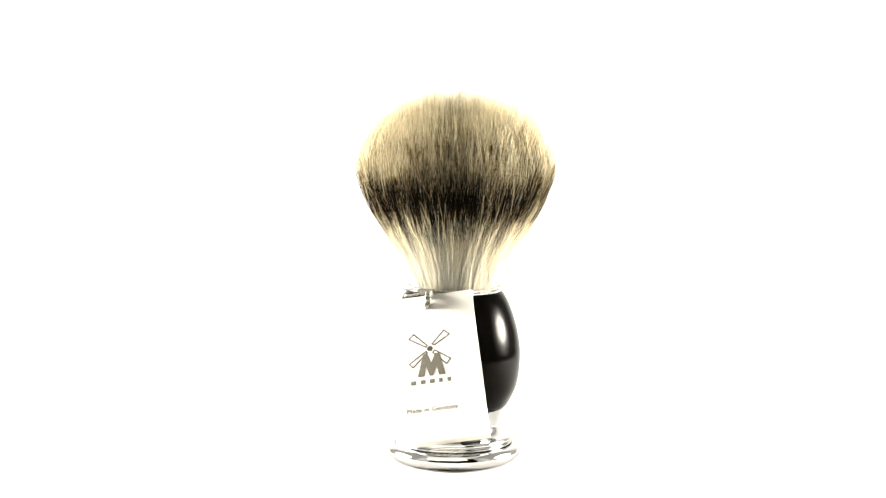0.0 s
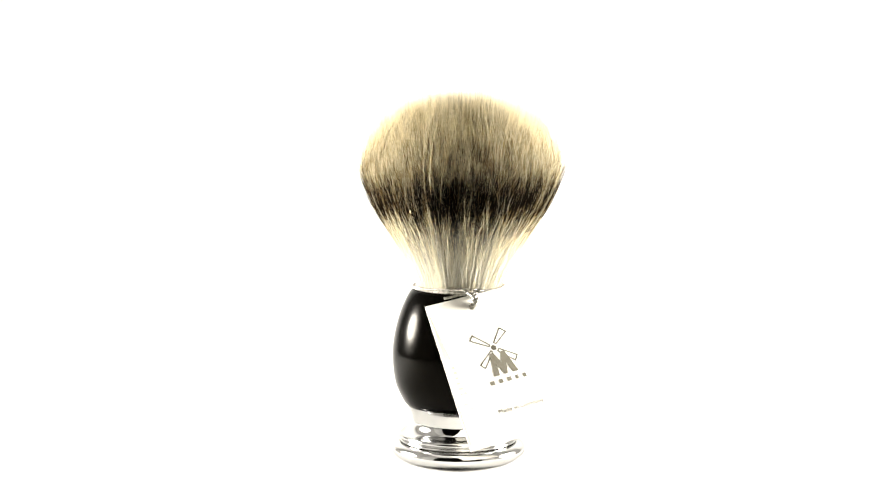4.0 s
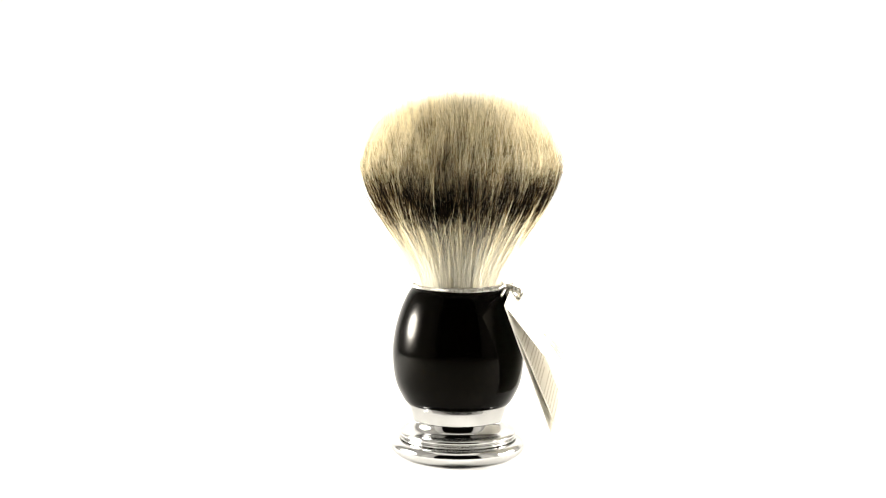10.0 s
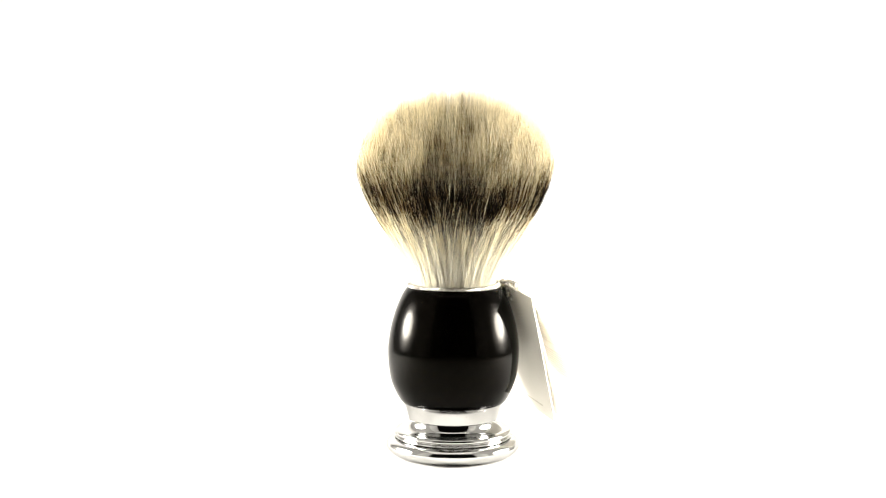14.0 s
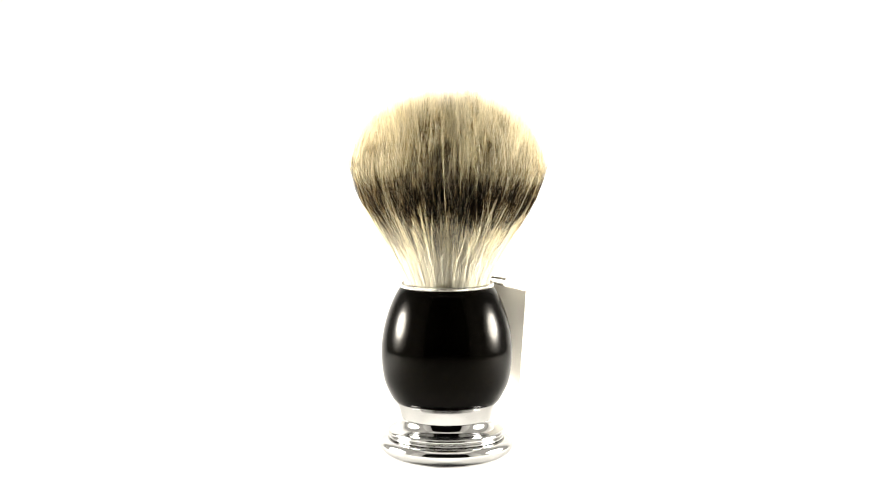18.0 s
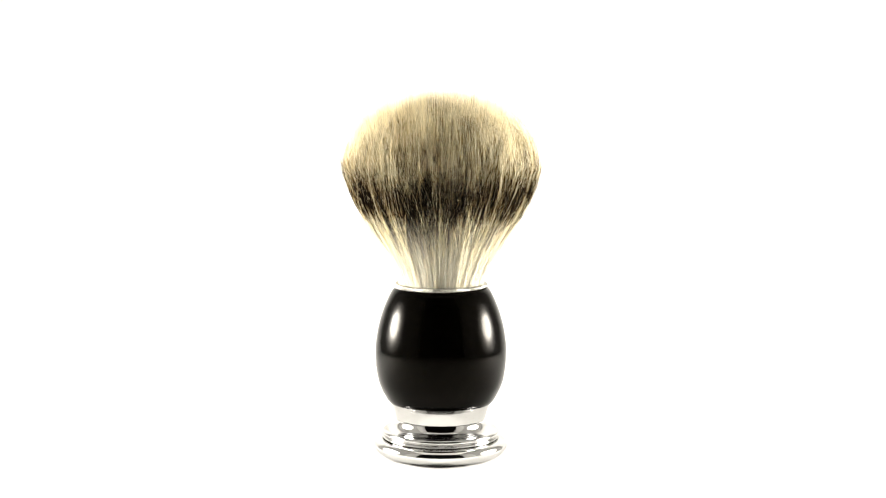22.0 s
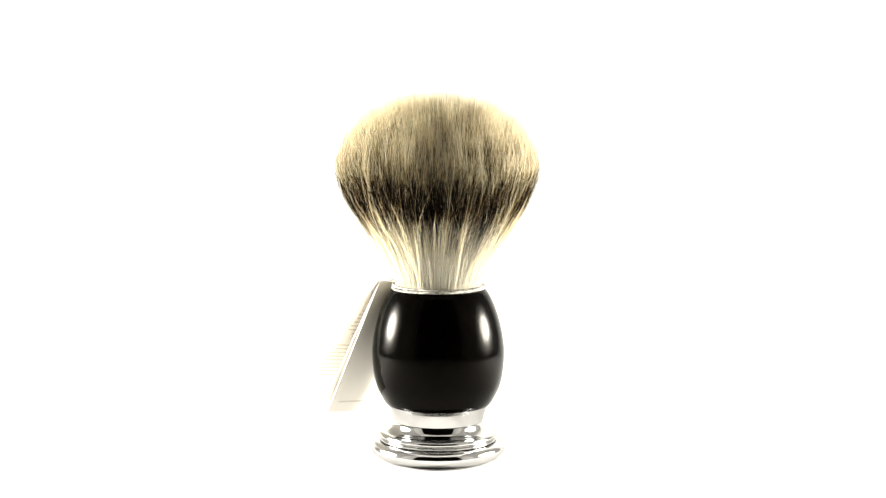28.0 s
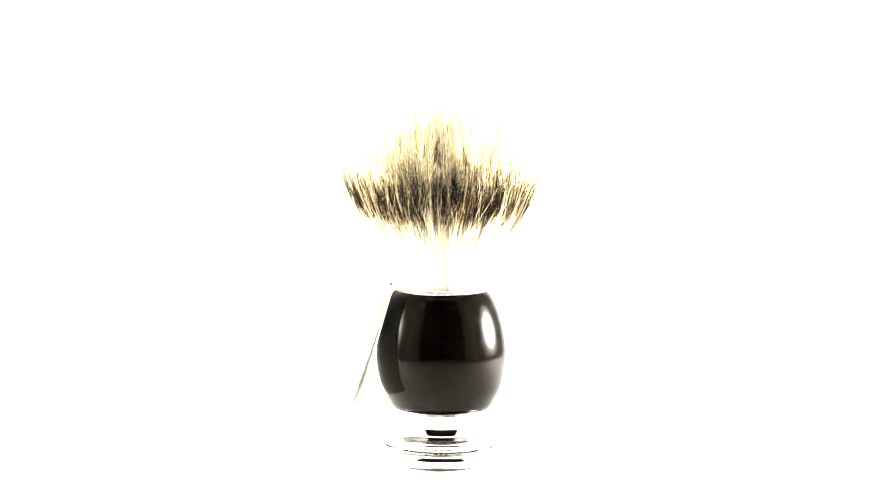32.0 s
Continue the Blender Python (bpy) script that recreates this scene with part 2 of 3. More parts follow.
def twisted(bm, path, offset, radius, pitch, strands=2, closed=False):
    """Strands twisted round each other along a path."""
    for k in range(strands):
        along, side, run = [], None, 0.0
        n = len(path)
        total = sum((path[i + 1] - path[i]).length for i in range(n - 1)) + ((path[0] - path[-1]).length if closed else 0)
        turns = round(total / pitch) if closed else total / pitch
        for i, p in enumerate(path):
            a = path[(i - 1) % n] if closed or i else p
            b = path[(i + 1) % n] if closed or i < n - 1 else p
            d = (b - a).normalized()
            if closed:
                side = Vector((0, 0, 1))
            elif side is None:
                side = d.orthogonal().normalized()
            side = (side - d * side.dot(d)).normalized()
            w = 2 * math.pi * (turns * run / total + k / strands)
            along.append(p + offset * (math.cos(w) * side + math.sin(w) * d.cross(side)))
            if i < n - 1:
                run += (path[i + 1] - p).length
        tube(bm, along, radius, 10, closed)
    return bm


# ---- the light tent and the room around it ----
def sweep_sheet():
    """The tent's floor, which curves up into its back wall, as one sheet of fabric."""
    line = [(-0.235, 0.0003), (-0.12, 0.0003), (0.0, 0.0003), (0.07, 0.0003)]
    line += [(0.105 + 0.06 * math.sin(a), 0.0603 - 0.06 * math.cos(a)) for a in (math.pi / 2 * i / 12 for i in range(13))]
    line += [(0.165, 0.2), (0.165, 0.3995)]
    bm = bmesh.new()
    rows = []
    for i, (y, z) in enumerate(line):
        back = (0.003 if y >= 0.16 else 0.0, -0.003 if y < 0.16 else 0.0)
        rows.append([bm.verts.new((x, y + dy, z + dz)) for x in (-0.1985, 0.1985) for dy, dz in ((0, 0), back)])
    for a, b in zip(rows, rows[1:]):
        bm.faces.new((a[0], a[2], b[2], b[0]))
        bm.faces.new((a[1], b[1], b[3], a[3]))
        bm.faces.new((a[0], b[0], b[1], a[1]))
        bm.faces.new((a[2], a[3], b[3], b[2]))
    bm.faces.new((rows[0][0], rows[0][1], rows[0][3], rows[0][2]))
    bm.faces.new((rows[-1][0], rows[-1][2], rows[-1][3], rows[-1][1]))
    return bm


structure("floor", sweep_sheet(), SHEET, "white matt sheet toned down to grey, curving into the back wall", "tent floor", smooth=False)
for side, x0, x1 in (("west", -0.203, -0.199), ("east", 0.199, 0.203)):
    structure("wall_" + side, box(bmesh.new(), (x0, -0.235, -0.003), (x1, -0.108, 0.400)), PALE_GREY, "pale grey fabric side wall of a light tent", "tent wall")
    structure("lamp_panel_" + side, box(bmesh.new(), (x0, -0.1078, -0.003), (x1, 0.169, 0.400)), PANEL, "grey fabric panel around the lamp of a light tent", "tent wall")
structure("ceiling", box(bmesh.new(), (-0.203, -0.235, 0.4005), (0.203, 0.169, 0.4045)), FABRIC, "white fabric roof of a light tent", "tent roof")
# unseen strip, added for the bright bar that the chrome reflects
structure("reflected_strip", box(bmesh.new(), (-0.11, -0.345, -0.003), (0.11, -0.285, 0.0005)), FABRIC, "white strip added in front of the tent to show in reflections", "tent flap")
structure("ground", box(bmesh.new(), (-1.3, -1.6, -0.040), (1.3, 1.0, -0.0035)), DARK, "dark grey surface under the light tent", "table")
structure("room_wall_north", box(bmesh.new(), (-1.3, 1.0, -0.04), (1.3, 1.05, 1.5)), DARK, "plain dark room wall", "wall")
structure("room_wall_south", box(bmesh.new(), (-1.3, -1.65, -0.04), (1.3, -1.6, 1.5)), DARK, "plain dark room wall", "wall")
structure("room_wall_west", box(bmesh.new(), (-1.35, -1.65, -0.04), (-1.3, 1.05, 1.5)), DARK, "plain dark room wall", "wall")
structure("room_wall_east", box(bmesh.new(), (1.3, -1.65, -0.04), (1.35, 1.05, 1.5)), DARK, "plain dark room wall", "wall")
structure("room_ceiling", box(bmesh.new(), (-1.35, -1.65, 1.5), (1.35, 1.05, 1.55)), DARK, "plain dark room ceiling", "ceiling")


# ---- the shaving brush ----
def bristles(parent):
    """Many thousand tapered fibres that fan out of the handle into a rounded bulb."""
    rng = np.random.default_rng(7)
    count, rings, sides = 36000, 11, 3
    zs = np.array([44.0, 46.0, 49.2, 52.3, 55.4, 59.2, 63.1, 67.0, 70.7, 75.3, 78.4, 83.0, 90.0, 100.0])
    rs = np.array([10.5, 10.9, 11.9, 13.3, 14.9, 17.1, 19.6, 22.1, 24.15, 26.0, 27.0, 28.4, 30.8, 34.5])
    dome_r = np.array([0.0, 8.3, 13.2, 18.0, 22.2, 24.8, 26.3, 27.2, 27.5, 27.6])
    dome_z = np.array([101.8, 100.9, 99.3, 96.9, 93.4, 89.6, 85.9, 81.6, 79.0, 76.5])
    q = rng.random(count) ** 0.45
    q[:11500] = 0.90 + 0.10 * rng.random(11500)
    az = rng.random(count) * 2 * math.pi
    # locks: hairs gather in small bundles towards their tips
    locks = 1500
    lq, la = np.sqrt(rng.random(locks)), rng.random(locks) * 2 * math.pi
    lq[:500] = 0.93 + 0.07 * rng.random(500)
    lx, ly = lq * np.cos(la), lq * np.sin(la)
    hx, hy = q * np.cos(az), q * np.sin(az)
    own = np.concatenate([np.argmin((hx[i:i + 1000, None] - lx) ** 2 + (hy[i:i + 1000, None] - ly) ** 2, axis=1) for i in range(0, count, 1000)])
    grip = 0.25 + 0.60 * rng.random(count)
    pull = ((la[own] - az + math.pi) % (2 * math.pi) - math.pi) * grip * np.minimum(1.0, q * 2)
    draw = (lq[own] - q) * grip * 0.8
    lock_tip = rng.normal(0, 0.28, locks) - 2.2 * rng.random(locks) ** 3
    lock_swing = rng.normal(0, 0.085, locks)
    lock_mark = rng.random(locks)
    tip = np.full(count, 90.0)
    for _ in range(60):
        tip = 0.75 * tip + 0.25 * np.interp(q * np.interp(tip, zs, rs), dome_r, dome_z)
    tip += rng.normal(0, 0.28, count) - 3.4 * rng.random(count) ** 2.6 + lock_tip[own]
    # cover hairs lie over the crown and end anywhere on it
    cover = rng.random(count) < 0.05
    q[cover] = 1.0 - 0.12 * rng.random(cover.sum()) ** 1.4
    tip[cover] = np.interp(rng.random(cover.sum()), [0.0, 0.35, 0.75, 1.0], [82.0, 90.0, 97.5, 100.8]) + 0.4 * lock_tip[own][cover]
    draw[cover] = 0.0
    tip -= 4.0 * rng.random(count) ** 2.2 * (q > 0.86)
    spread = rng.normal(0, 0.018, count)
    swing = rng.normal(0, 0.070, count) + lock_swing[own]
    bow = rng.normal(0, 0.022, count)
    wave, phase = rng.normal(0, 0.030, count), rng.random(count) * 6.28
    wild = rng.random(count) < 0.085
    swing[wild] *= 2.2
    spread[wild] += np.abs(rng.normal(0, 0.020, wild.sum()))
    q[wild] = np.where(q[wild] > 0.9, 0.99 + 0.02 * rng.random(wild.sum()), q[wild])
    thick = 0.037 + 0.048 * rng.random(count) ** 2.2
    thick[cover] *= 0.8
    s = np.linspace(0, 1, rings)
    z = 44.6 + (tip[:, None] - 44.6) * s[None, :]
    reach = np.interp(z, zs, rs)
    crown = np.interp(z, dome_z[::-1], dome_r[::-1], right=2.0)
    reach = np.where(cover[:, None], np.minimum(reach, crown), reach)
    rad = (q[:, None] + draw[:, None] * s ** 1.6) * reach * (1 + spread[:, None] * s ** 2 + bow[:, None] * np.sin(math.pi * s))
    ang = az[:, None] + (pull + swing)[:, None] * s ** 1.4 + wave[:, None] * np.sin(8.0 * s[None, :] + phase[:, None]) * s ** 0.6
    lobe = 0.992 - 0.020 * s + 0.026 * np.sin(2 * ang + 3.84) * s + 0.006 * np.sin(5 * ang + 2.0) * s
    rad = rad * lobe
    lean = (z - 46.0) / 50.0
    x = rad * np.cos(ang) + 0.30 * lean
    y = rad * np.sin(ang) - 0.52 * lean
    width = thick[:, None] * (1 - 0.84 * s ** 3.0) * (0.62 + 0.38 * np.minimum(1.0, s * 2.6))
    turn = rng.random(count) * 2 * math.pi
    co = np.empty((count, rings, sides, 3), np.float32)
    for k in range(sides):
        a = turn[:, None] + 2 * math.pi * k / sides
        co[:, :, k, 0] = x + width * np.cos(a)
        co[:, :, k, 1] = y + width * np.sin(a)
        co[:, :, k, 2] = z
    co /= 1000
    base = (np.arange(count) * rings * sides)[:, None, None]
    ring = (np.arange(rings - 1) * sides)[None, :, None]
    k = np.arange(sides)[None, None, :]
    k2 = (k + 1) % sides
    quads = np.stack([base + ring + k, base + ring + k2, base + ring + sides + k2, base + ring + sides + k], -1).reshape(-1, 4)
    me = bpy.data.meshes.new("bristles")
    me.vertices.add(count * rings * sides)
    me.vertices.foreach_set("co", co.ravel())
    me.loops.add(quads.size)
    me.loops.foreach_set("vertex_index", quads.ravel().astype(np.int32))
    me.polygons.add(len(quads))
    me.polygons.foreach_set("loop_start", np.arange(0, quads.size, 4, dtype=np.int32))
    me.update(calc_edges=True)
    left = np.broadcast_to(((tip[:, None] - z) / 10)[:, :, None], (count, rings, sides)).ravel()
    number = np.broadcast_to(rng.random(count)[:, None, None], (count, rings, sides)).ravel()
    uv = np.stack([number[quads.ravel()], left[quads.ravel()]], -1).astype(np.float32)
    layer = me.uv_layers.new(name="along")
    layer.data.foreach_set("uv", uv.ravel())
    mark = np.broadcast_to(lock_mark[own][:, None, None], (count, rings, sides)).ravel()
    layer = me.uv_layers.new(name="lock")
    layer.data.foreach_set("uv", np.stack([mark[quads.ravel()], np.zeros(quads.size)], -1).astype(np.float32).ravel())
    around = np.broadcast_to((az + pull)[:, None, None], (count, rings, sides)).ravel()
    depth = np.broadcast_to(q[:, None, None], (count, rings, sides)).ravel()
    layer = me.uv_layers.new(name="fan")
    layer.data.foreach_set("uv", np.stack([around[quads.ravel()], depth[quads.ravel()]], -1).astype(np.float32).ravel())
    me.materials.append(FIBRE)
    me.shade_smooth()
    ob = new("bristles", me)
    ob.parent = parent
    return tagged(ob, "dense cream fibres with a dark brown band", kind="stuff")


def shaving_brush():
    brush = tagged(new("shaving_brush"), "shaving brush with black handle, chrome foot and banded cream bristles", "shaving brush")
    body = wider([(13.5, 14.46), (13.86, 14.86), (14.85, 16.2), (16.6, 20.0), (17.4, 24.0), (17.72, 28.7), (17.5, 32.0),
                           (16.85, 35.8), (15.78, 39.7), (14.6, 42.8), (13.5, 45.0), (12.6, 46.2), (12.0, 46.55)], 5)
    part("handle", lathe([(0, 14.42), (13.45, 14.43)] + body + [(11.6, 46.6), (0, 46.6)]), RESIN, brush, "glossy black barrel-shaped resin grip", smooth=True)
    part("collar", lathe([(0, 46.5), (11.75, 46.5), (12.1, 46.7), (12.1, 47.2), (11.85, 47.45), (11.3, 47.5), (0, 47.5)]), CHROME, brush, "thin chrome collar ring", smooth=True)
    foot = [(0, 0.3), (14.6, 0.3), (15.3, 0.32)] + smooth_profile([(15.6, 0.36), (16.5, 0.6), (17.4, 1.15), (18.15, 2.0), (18.42, 2.9), (18.15, 3.8), (17.5, 4.5), (16.6, 4.86), (15.9, 4.92)], 8) + [(15.6, 4.86), (0, 4.86)]
    part("foot", lathe(foot), CHROME, brush, "rounded polished chrome foot", smooth=True)
    # a broad plate with two fine ridges on its edge, and a round cove that rises from it
    step = [(0, 4.9), (15.5, 4.9)] + smooth_profile([(15.6, 4.94), (15.84, 5.08), (15.94, 5.32), (15.84, 5.56), (15.64, 5.66)], 3)
    step += smooth_profile([(15.64, 5.66), (15.82, 5.74), (15.9, 5.88), (15.78, 6.02)], 3)[1:]
    step += smooth_profile([(15.78, 6.02), (16.0, 6.18), (16.1, 6.5), (15.98, 6.9), (15.68, 7.22), (15.2, 7.4), (15.0, 7.42)], 5)[1:]
    step += [(15.2 - 3.1 * math.cos(radians(a)), 10.52 - 3.1 * math.sin(radians(a))) for a in range(86, 2, -4)]
    step += [(11.8, 10.36), (0, 10.36)]
    part("stepped_neck", lathe(step), CHROME, brush, "coved chrome neck on a ridged plate", smooth=True)
    band = [(0, 10.38), (12.2, 10.38)] + smooth_profile([(12.36, 10.42), (12.6, 11.4), (12.95, 12.6), (13.45, 13.8), (14.12, 14.98)], 6) + [(14.02, 15.06), (13.6, 14.44), (0, 14.40)]
    part("band", lathe(band), SATIN, brush, "flared satin chrome band under the grip", smooth=True)
    bristles(brush)
    return brush


# ---- the swing tag: three leaves folded along the top edge ----
TOP_LEFT = Vector((-19.42, -11.54, 44.20)) / 1000
ACROSS = Vector((0.97346, -0.15852, 0.16509)).normalized()
DOWN = Vector((0.10819, -0.31692, -0.94226)).normalized()
OUT = Vector((-0.20168, -0.93511, 0.29136)).normalized()


class Leaf:
    """A leaf that hangs from the fold, opened by an angle; places on it in millimetres across and down."""

    def __init__(self, degrees, across, twist=0.0):
        a = radians(degrees)
        self.base = TOP_LEFT + ACROSS * (across / 1000)
        self.down = (DOWN * math.cos(a) + OUT * math.sin(a)).normalized()
        self.across = (ACROSS + OUT * twist).normalized()
        self.out = self.down.cross(self.across).normalized()
        if self.out.dot(OUT) < 0:
            self.out = -self.out

    def at(self, u, v, n=0.0):
        return self.base + (self.across * u + self.down * v + self.out * n) / 1000


def leaf_sheet(leaf, width, height, thick=0.28, curl=0.0):
    """A card sheet with a slight curl and rounded corner edges."""
    bm = bmesh.new()
    nu, nv = 8, 12
    grid = []
    for side in (0, 1):
        rows = []
        for j in range(nv + 1):
            v = height * j / nv
            row = []
            for i in range(nu + 1):
                u = width * i / nu + 0.030 * v
                bend = curl * ((v / height) ** 2 * 0.6 + (i / nu - 0.5) ** 2 * 0.5 * v / height)
                row.append(bm.verts.new(leaf.at(u, v, bend + (thick / 2 if side else -thick / 2))))
            rows.append(row)
        grid.append(rows)
    for rows in grid:
        for j in range(nv):
            for i in range(nu):
                bm.faces.new((rows[j][i], rows[j][i + 1], rows[j + 1][i + 1], rows[j + 1][i]))
    a, b = grid
    for j in range(nv):
        bm.faces.new((a[j][0], a[j + 1][0], b[j + 1][0], b[j][0]))
        bm.faces.new((a[j][nu], b[j][nu], b[j + 1][nu], a[j + 1][nu]))
    for i in range(nu):
        bm.faces.new((a[0][i], b[0][i], b[0][i + 1], a[0][i + 1]))
        bm.faces.new((a[nv][i], a[nv][i + 1], b[nv][i + 1], b[nv][i]))
    return bm


def print_poly(leaf, points, lift, thick=0.02):
    """A flat printed shape on a leaf, as a very thin plate."""
    bm = bmesh.new()
    s = 1 if lift > 0 else -1
    low = [bm.verts.new(leaf.at(u, v, lift)) for u, v in points]
    top = [bm.verts.new(leaf.at(u, v, lift + s * thick)) for u, v in points]
    bm.faces.new(low)
    bm.faces.new(top)
    n = len(points)
    for i in range(n):
        bm.faces.new((low[i], low[(i + 1) % n], top[(i + 1) % n], top[i]))
    return bm


def outline(leaf, points, lift, width):
    """A printed outline of a four-sided shape."""
    n = len(points)
    area = sum(points[i][0] * points[(i + 1) % n][1] - points[(i + 1) % n][0] * points[i][1] for i in range(n))
    turn = 1 if area > 0 else -1
    inner = []
    for i in range(n):
        p = Vector(points[i])
        a, b = (p - Vector(points[i - 1])).normalized(), (Vector(points[(i + 1) % n]) - p).normalized()
        na, nb = Vector((-a.y, a.x)) * turn, Vector((-b.y, b.x)) * turn
        m = (na + nb).normalized()
        inner.append(tuple(p + m * (width / max(0.35, m.dot(na)))))
    bm = bmesh.new()
    n = len(points)
    rings = [[bm.verts.new(leaf.at(u, v, h)) for u, v in ring] for h in (lift, lift + 0.02) for ring in (points, inner)]
    lo, li, to, ti = rings
    for i in range(n):
        j = (i + 1) % n
        bm.faces.new((to[i], to[j], ti[j], ti[i]))
        bm.faces.new((lo[i], li[i], li[j], lo[j]))
        bm.faces.new((lo[i], lo[j], to[j], to[i]))
        bm.faces.new((li[i], ti[i], ti[j], li[j]))
    return bm


def lettering(name, words, leaf, u, v, width, lift, mat, parent, label):
    """Words in the built-in font, laid on a leaf as a mesh."""
    curve = bpy.data.curves.new(name, "FONT")
    curve.body, curve.extrude, curve.space_character = words, 0.0, 1.06
    ob = new(name, curve)
    bpy.context.view_layer.update()
    me = bpy.data.meshes.new_from_object(ob.evaluated_get(bpy.context.evaluated_depsgraph_get()))
    bpy.data.objects.remove(ob)
    me.name = name
    xs = [p.co.x for p in me.vertices]
    k = width / (max(xs) - min(xs))
    for p in me.vertices:
        p.co = leaf.at(u + (p.co.x - min(xs)) * k, v - p.co.y * k, lift)
    me.materials.clear()
    me.materials.append(mat)
    made = new(name, me)
    made.parent = parent
    return tagged(made, label)


def text_rows(leaf, rows, lift, mat, parent, rng):
    """Small print that cannot be read: broken bars, a line a part."""
    for u0, u1, v in rows:
        bm = bmesh.new()
        u = u0
        while u < u1 - 0.3:
            w = min(0.5 + 1.9 * rng.random(), u1 - u)
            s = 1 if lift > 0 else -1
            c = [leaf.at(a, b, lift + n) for n in (0, s * 0.015) for a, b in ((u, v), (u + w, v), (u + w, v + 0.45), (u, v + 0.45))]
            p = [bm.verts.new(q) for q in c]
            for f in ((0, 1, 2, 3), (4, 5, 6, 7), (0, 1, 5, 4), (1, 2, 6, 5), (2, 3, 7, 6), (3, 0, 4, 7)):
                bm.faces.new([p[i] for i in f])
            u += w + 0.35
        part("text_line", bm, mat, parent)


def swing_tag():
    rng = random.Random(11)
    tag = tagged(new("swing_tag"), "white folded card tag with windmill emblem, leaning on the handle", "price tag")
    back, middle, front = Leaf(1.3, 0.0), Leaf(4.4, 0.15), Leaf(19.6, 0.35, 0.012)
    c = part("back_leaf", leaf_sheet(back, 24.4, 38.7), CARD, tag, "back leaf with fine print")
    b = part("middle_leaf", leaf_sheet(middle, 24.2, 38.0, 0.2), CARD, tag, "inner leaf with small print")
    a = part("front_leaf", leaf_sheet(front, 24.4, 38.6), CARD, tag, "front leaf with printed windmill emblem")
    # folded spine along the top
    part("fold", tube(bmesh.new(), [back.at(0.05 + 24.3 * i / 6, 0.0, 0.12) for i in range(7)], 0.00021, 8), CARD, tag)
    # emblem: four sails, hub and tower, then bars for the maker's name
    k = 0.16
    sails = (((7.0, 12.2), (8.5, 10.7), (12.2, 14.55), (11.73, 15.2)), ((18.15, 12.05), (16.5, 10.5), (13.1, 14.3), (13.86, 14.85)),
             ((18.3, 19.05), (17.0, 20.65), (13.24, 16.75), (13.98, 15.95)), ((8.15, 20.7), (7.05, 19.3), (11.7, 16.0), (12.15, 16.7)))
    for quad in sails:
        part("sail", outline(front, quad, k, 0.29), TAUPE, a, "grey outlined windmill sail")
    part("hub", print_poly(front, [(12.75 + 0.74 * math.cos(t), 15.55 + 0.74 * math.sin(t)) for t in (2 * math.pi * i / 20 for i in range(20))], k), TAUPE, a, "grey hub disc")
    part("tower", print_poly(front, [(9.4, 23.3), (10.9, 17.0), (12.0, 17.0), (13.0, 19.7), (14.0, 17.0), (15.1, 17.0), (16.6, 23.3), (14.9, 23.3), (14.35, 20.4), (13.4, 23.3), (12.5, 23.3), (11.6, 20.4), (11.1, 23.3)], k + 0.022), TAUPE_SOLID, a, "solid grey windmill tower")
    for u, w in ((7.6, 1.3), (10.15, 1.15), (12.5, 1.3), (14.95, 0.85), (17.1, 0.95)):
        part("name_bar", print_poly(front, [(u, 24.3), (u + w, 24.3), (u + w, 25.4), (u, 25.4)], k), TAUPE_SOLID, a)
    lettering("printed_words", "Made in Germany", front, 6.5, 33.2, 13.1, k + 0.01, TAUPE, a, "grey printed words")
    # small print inside and on the back
    rows = [(2.0, 20.5 - 7.0 * rng.random() * (i in (2, 6, 9, 16)), 11.0 + 1.42 * i) for i in range(17) if i not in (3, 10)]
    text_rows(middle, rows, 0.12, PALE_INK, b, rng)
    inner = [(3.0, 19.8, 6.2)] + [(3.0, 20.6 - 4.0 * (i == 6), 10.2 + 1.36 * i) for i in range(7)] + [(3.0, 20.8 - 5.0 * (i == 8), 22.6 + 1.36 * i) for i in range(9)]
    text_rows(front, inner, -0.16, PALE_INK, a, rng)
    text_rows(back, [(6.6, 21.8, 35.3)], -0.16, PALE_INK, c, rng)
    return tag


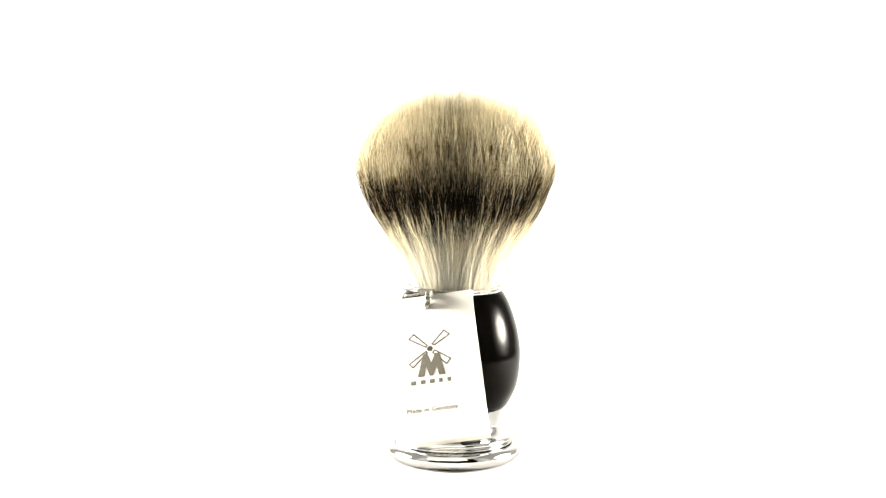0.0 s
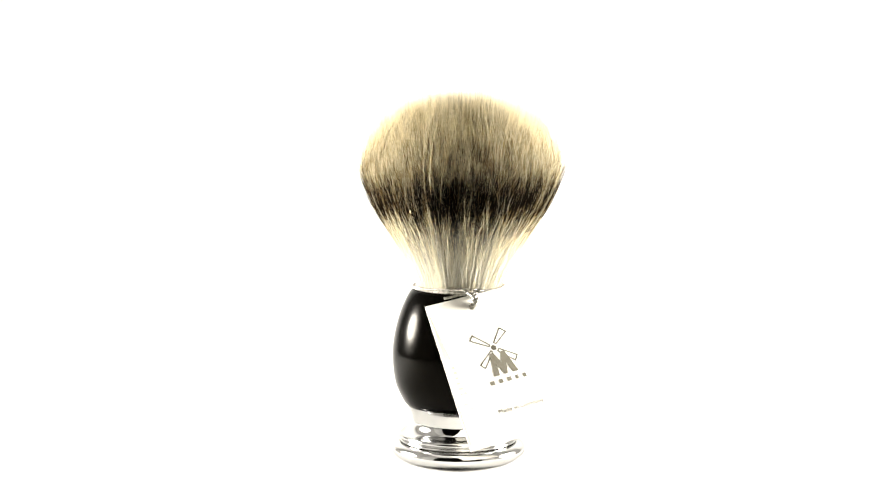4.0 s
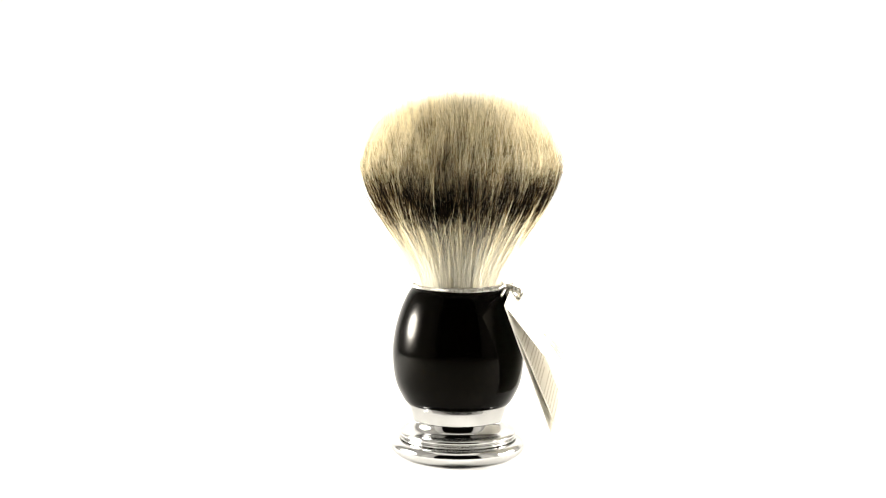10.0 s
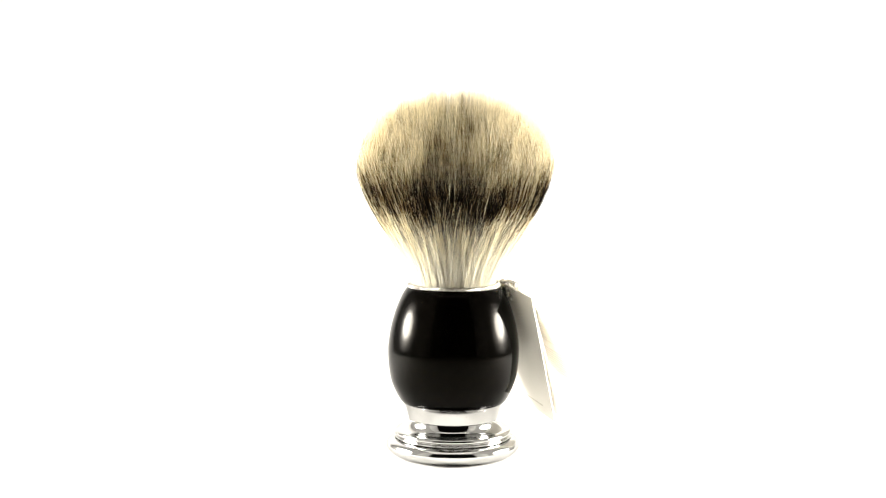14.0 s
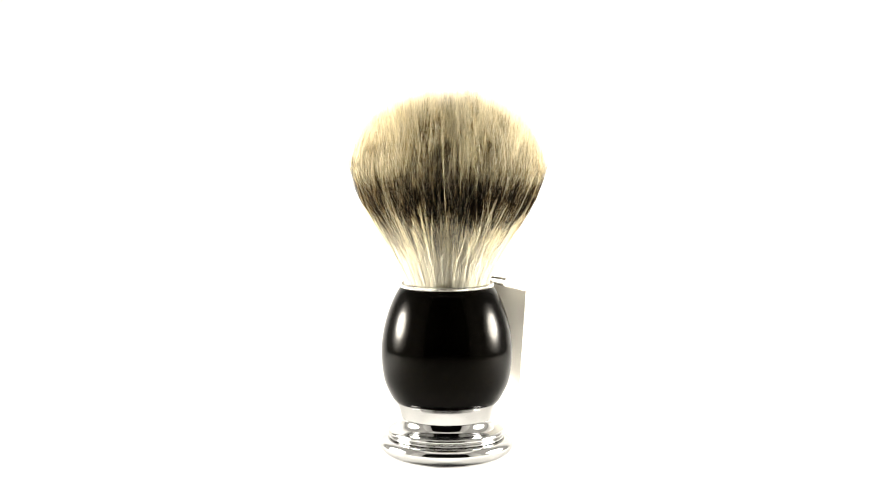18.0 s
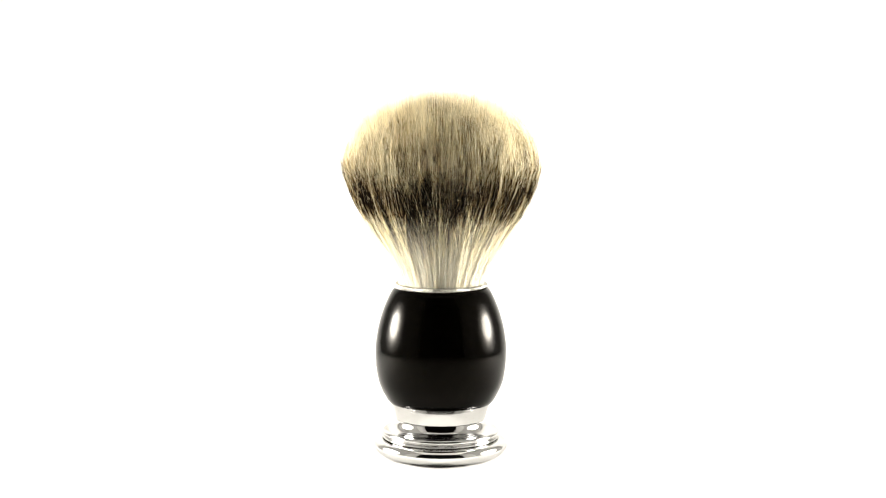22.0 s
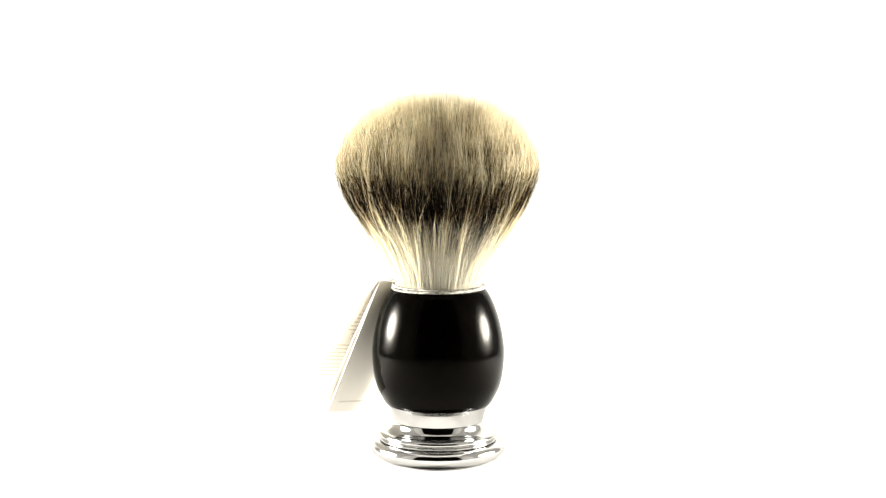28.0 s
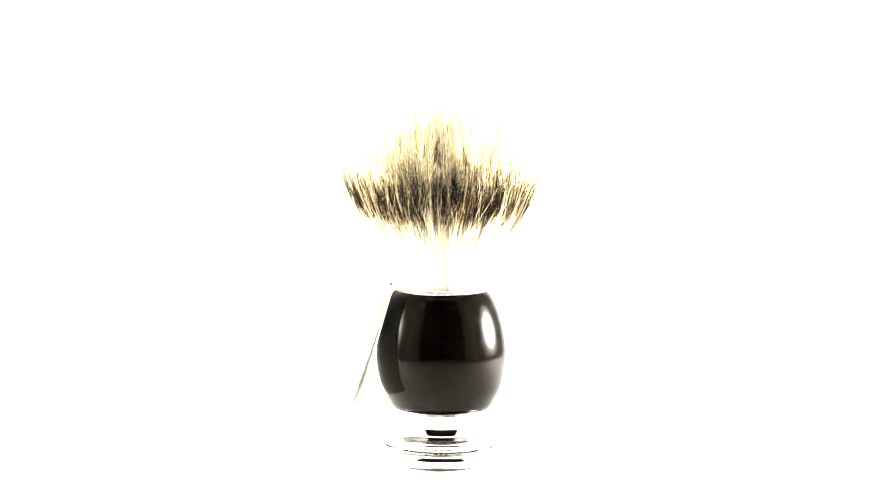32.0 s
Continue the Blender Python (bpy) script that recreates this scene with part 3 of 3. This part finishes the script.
# ---- the silver cord ----
def cord():
    tie = tagged(new("cord"), "twisted silver cord tied round the brush neck and tag", "cord")

    def loop(r, z, tilt, phase, wave):
        return [Vector((r * math.cos(a), r * math.sin(a), z + tilt * math.sin(a - phase) + wave * math.sin(3 * a + phase))) / 1000
                for a in (2 * math.pi * i / 300 for i in range(300))]
    part("wrap", twisted(bmesh.new(), loop(12.42, 46.75, 0.22, 1.0, 0.05), 0.00016, 0.00021, 0.0011, 2, True), THREAD, tie, smooth=True)
    part("wrap", twisted(bmesh.new(), loop(12.30, 47.25, 0.18, 2.6, 0.10), 0.00016, 0.00021, 0.0011, 2, True), THREAD, tie, smooth=True)
    # knot on the neck, in front of the tag's hole
    k = Vector((-5.5, -11.9, 47.0))
    side = Vector((0.91, -0.41, 0.0))
    outw = Vector((-0.42, -0.90, 0.0))
    knot = [k + side * x + outw * y + Vector((0, 0, z)) for x, y, z in
            ((-1.0, 0.3, 0.3), (-0.3, 1.0, 0.6), (0.6, 0.9, 0.0), (0.7, 0.4, -0.7), (-0.2, 0.6, -0.8), (-0.8, 1.1, -0.1), (0.0, 1.2, 0.7), (0.9, 0.5, 0.6), (0.3, 0.2, 0.1))]
    part("knot", twisted(bmesh.new(), [p / 1000 for p in spline(knot, 10)], 0.00020, 0.00026, 0.0012), THREAD, tie, "small tight knot", smooth=True)
    front = Leaf(19.6, 0.35, 0.012)
    hole = front.at(12.2, 2.7, 0.45) * 1000
    under = front.at(12.2, 2.6, -1.6) * 1000
    hang = [k + outw * 1.0, k + outw * 2.1 + Vector((-0.2, 0, 0.2)), hole + Vector((0.35, -0.7, 1.6)), hole + Vector((0.15, -0.5, 0.3)), hole + Vector((-0.2, 0.1, -0.5)), under + Vector((0, 0, -0.2)), k + outw * 1.2 + Vector((-0.3, 0, -0.6))]
    part("loop", twisted(bmesh.new(), [p / 1000 for p in spline(hang, 12)], 0.00042, 0.00056, 0.0022), THREAD, tie, "twisted loop through the tag", smooth=True)
    for end in (((-0.8, 0.9, 0.4), (-3.0, 1.3, 0.9), (-5.8, 1.5, 0.9), (-8.3, 1.8, 0.75)), 
                ((-0.8, 0.8, -0.3), (-3.2, 1.4, -0.4), (-5.4, 1.9, -0.8), (-7.2, 2.3, -1.0)), ((0.6, 0.9, 0.5), (1.8, 1.3, 0.9), (2.9, 1.6, 0.8))):
        path = [k + side * x + outw * y + Vector((0, 0, z)) for x, y, z in end]
        part("cord_end", twisted(bmesh.new(), [p / 1000 for p in spline(path, 12)], 0.00017, 0.00021, 0.0011), THREAD, tie, "frayed loose cord end", smooth=True)
    return tie


BRUSH, TAG, CORD = shaving_brush(), swing_tag(), cord()


def motions():
    """The brush stands a little off the centre of its turning plate and turns at an even pace; tag and cord go with it."""
    pace, off, start = 9.0888, 0.002937, -62.279
    rows = []
    for i in range(65):
        t = i * 0.5
        a = radians(start + pace * t)
        rows.append((t, pose(off * math.cos(a), off * math.sin(a), 0.0, 0, 0, pace * t)))
    for thing in (BRUSH, TAG, CORD):
        walk(thing, rows)


motions()
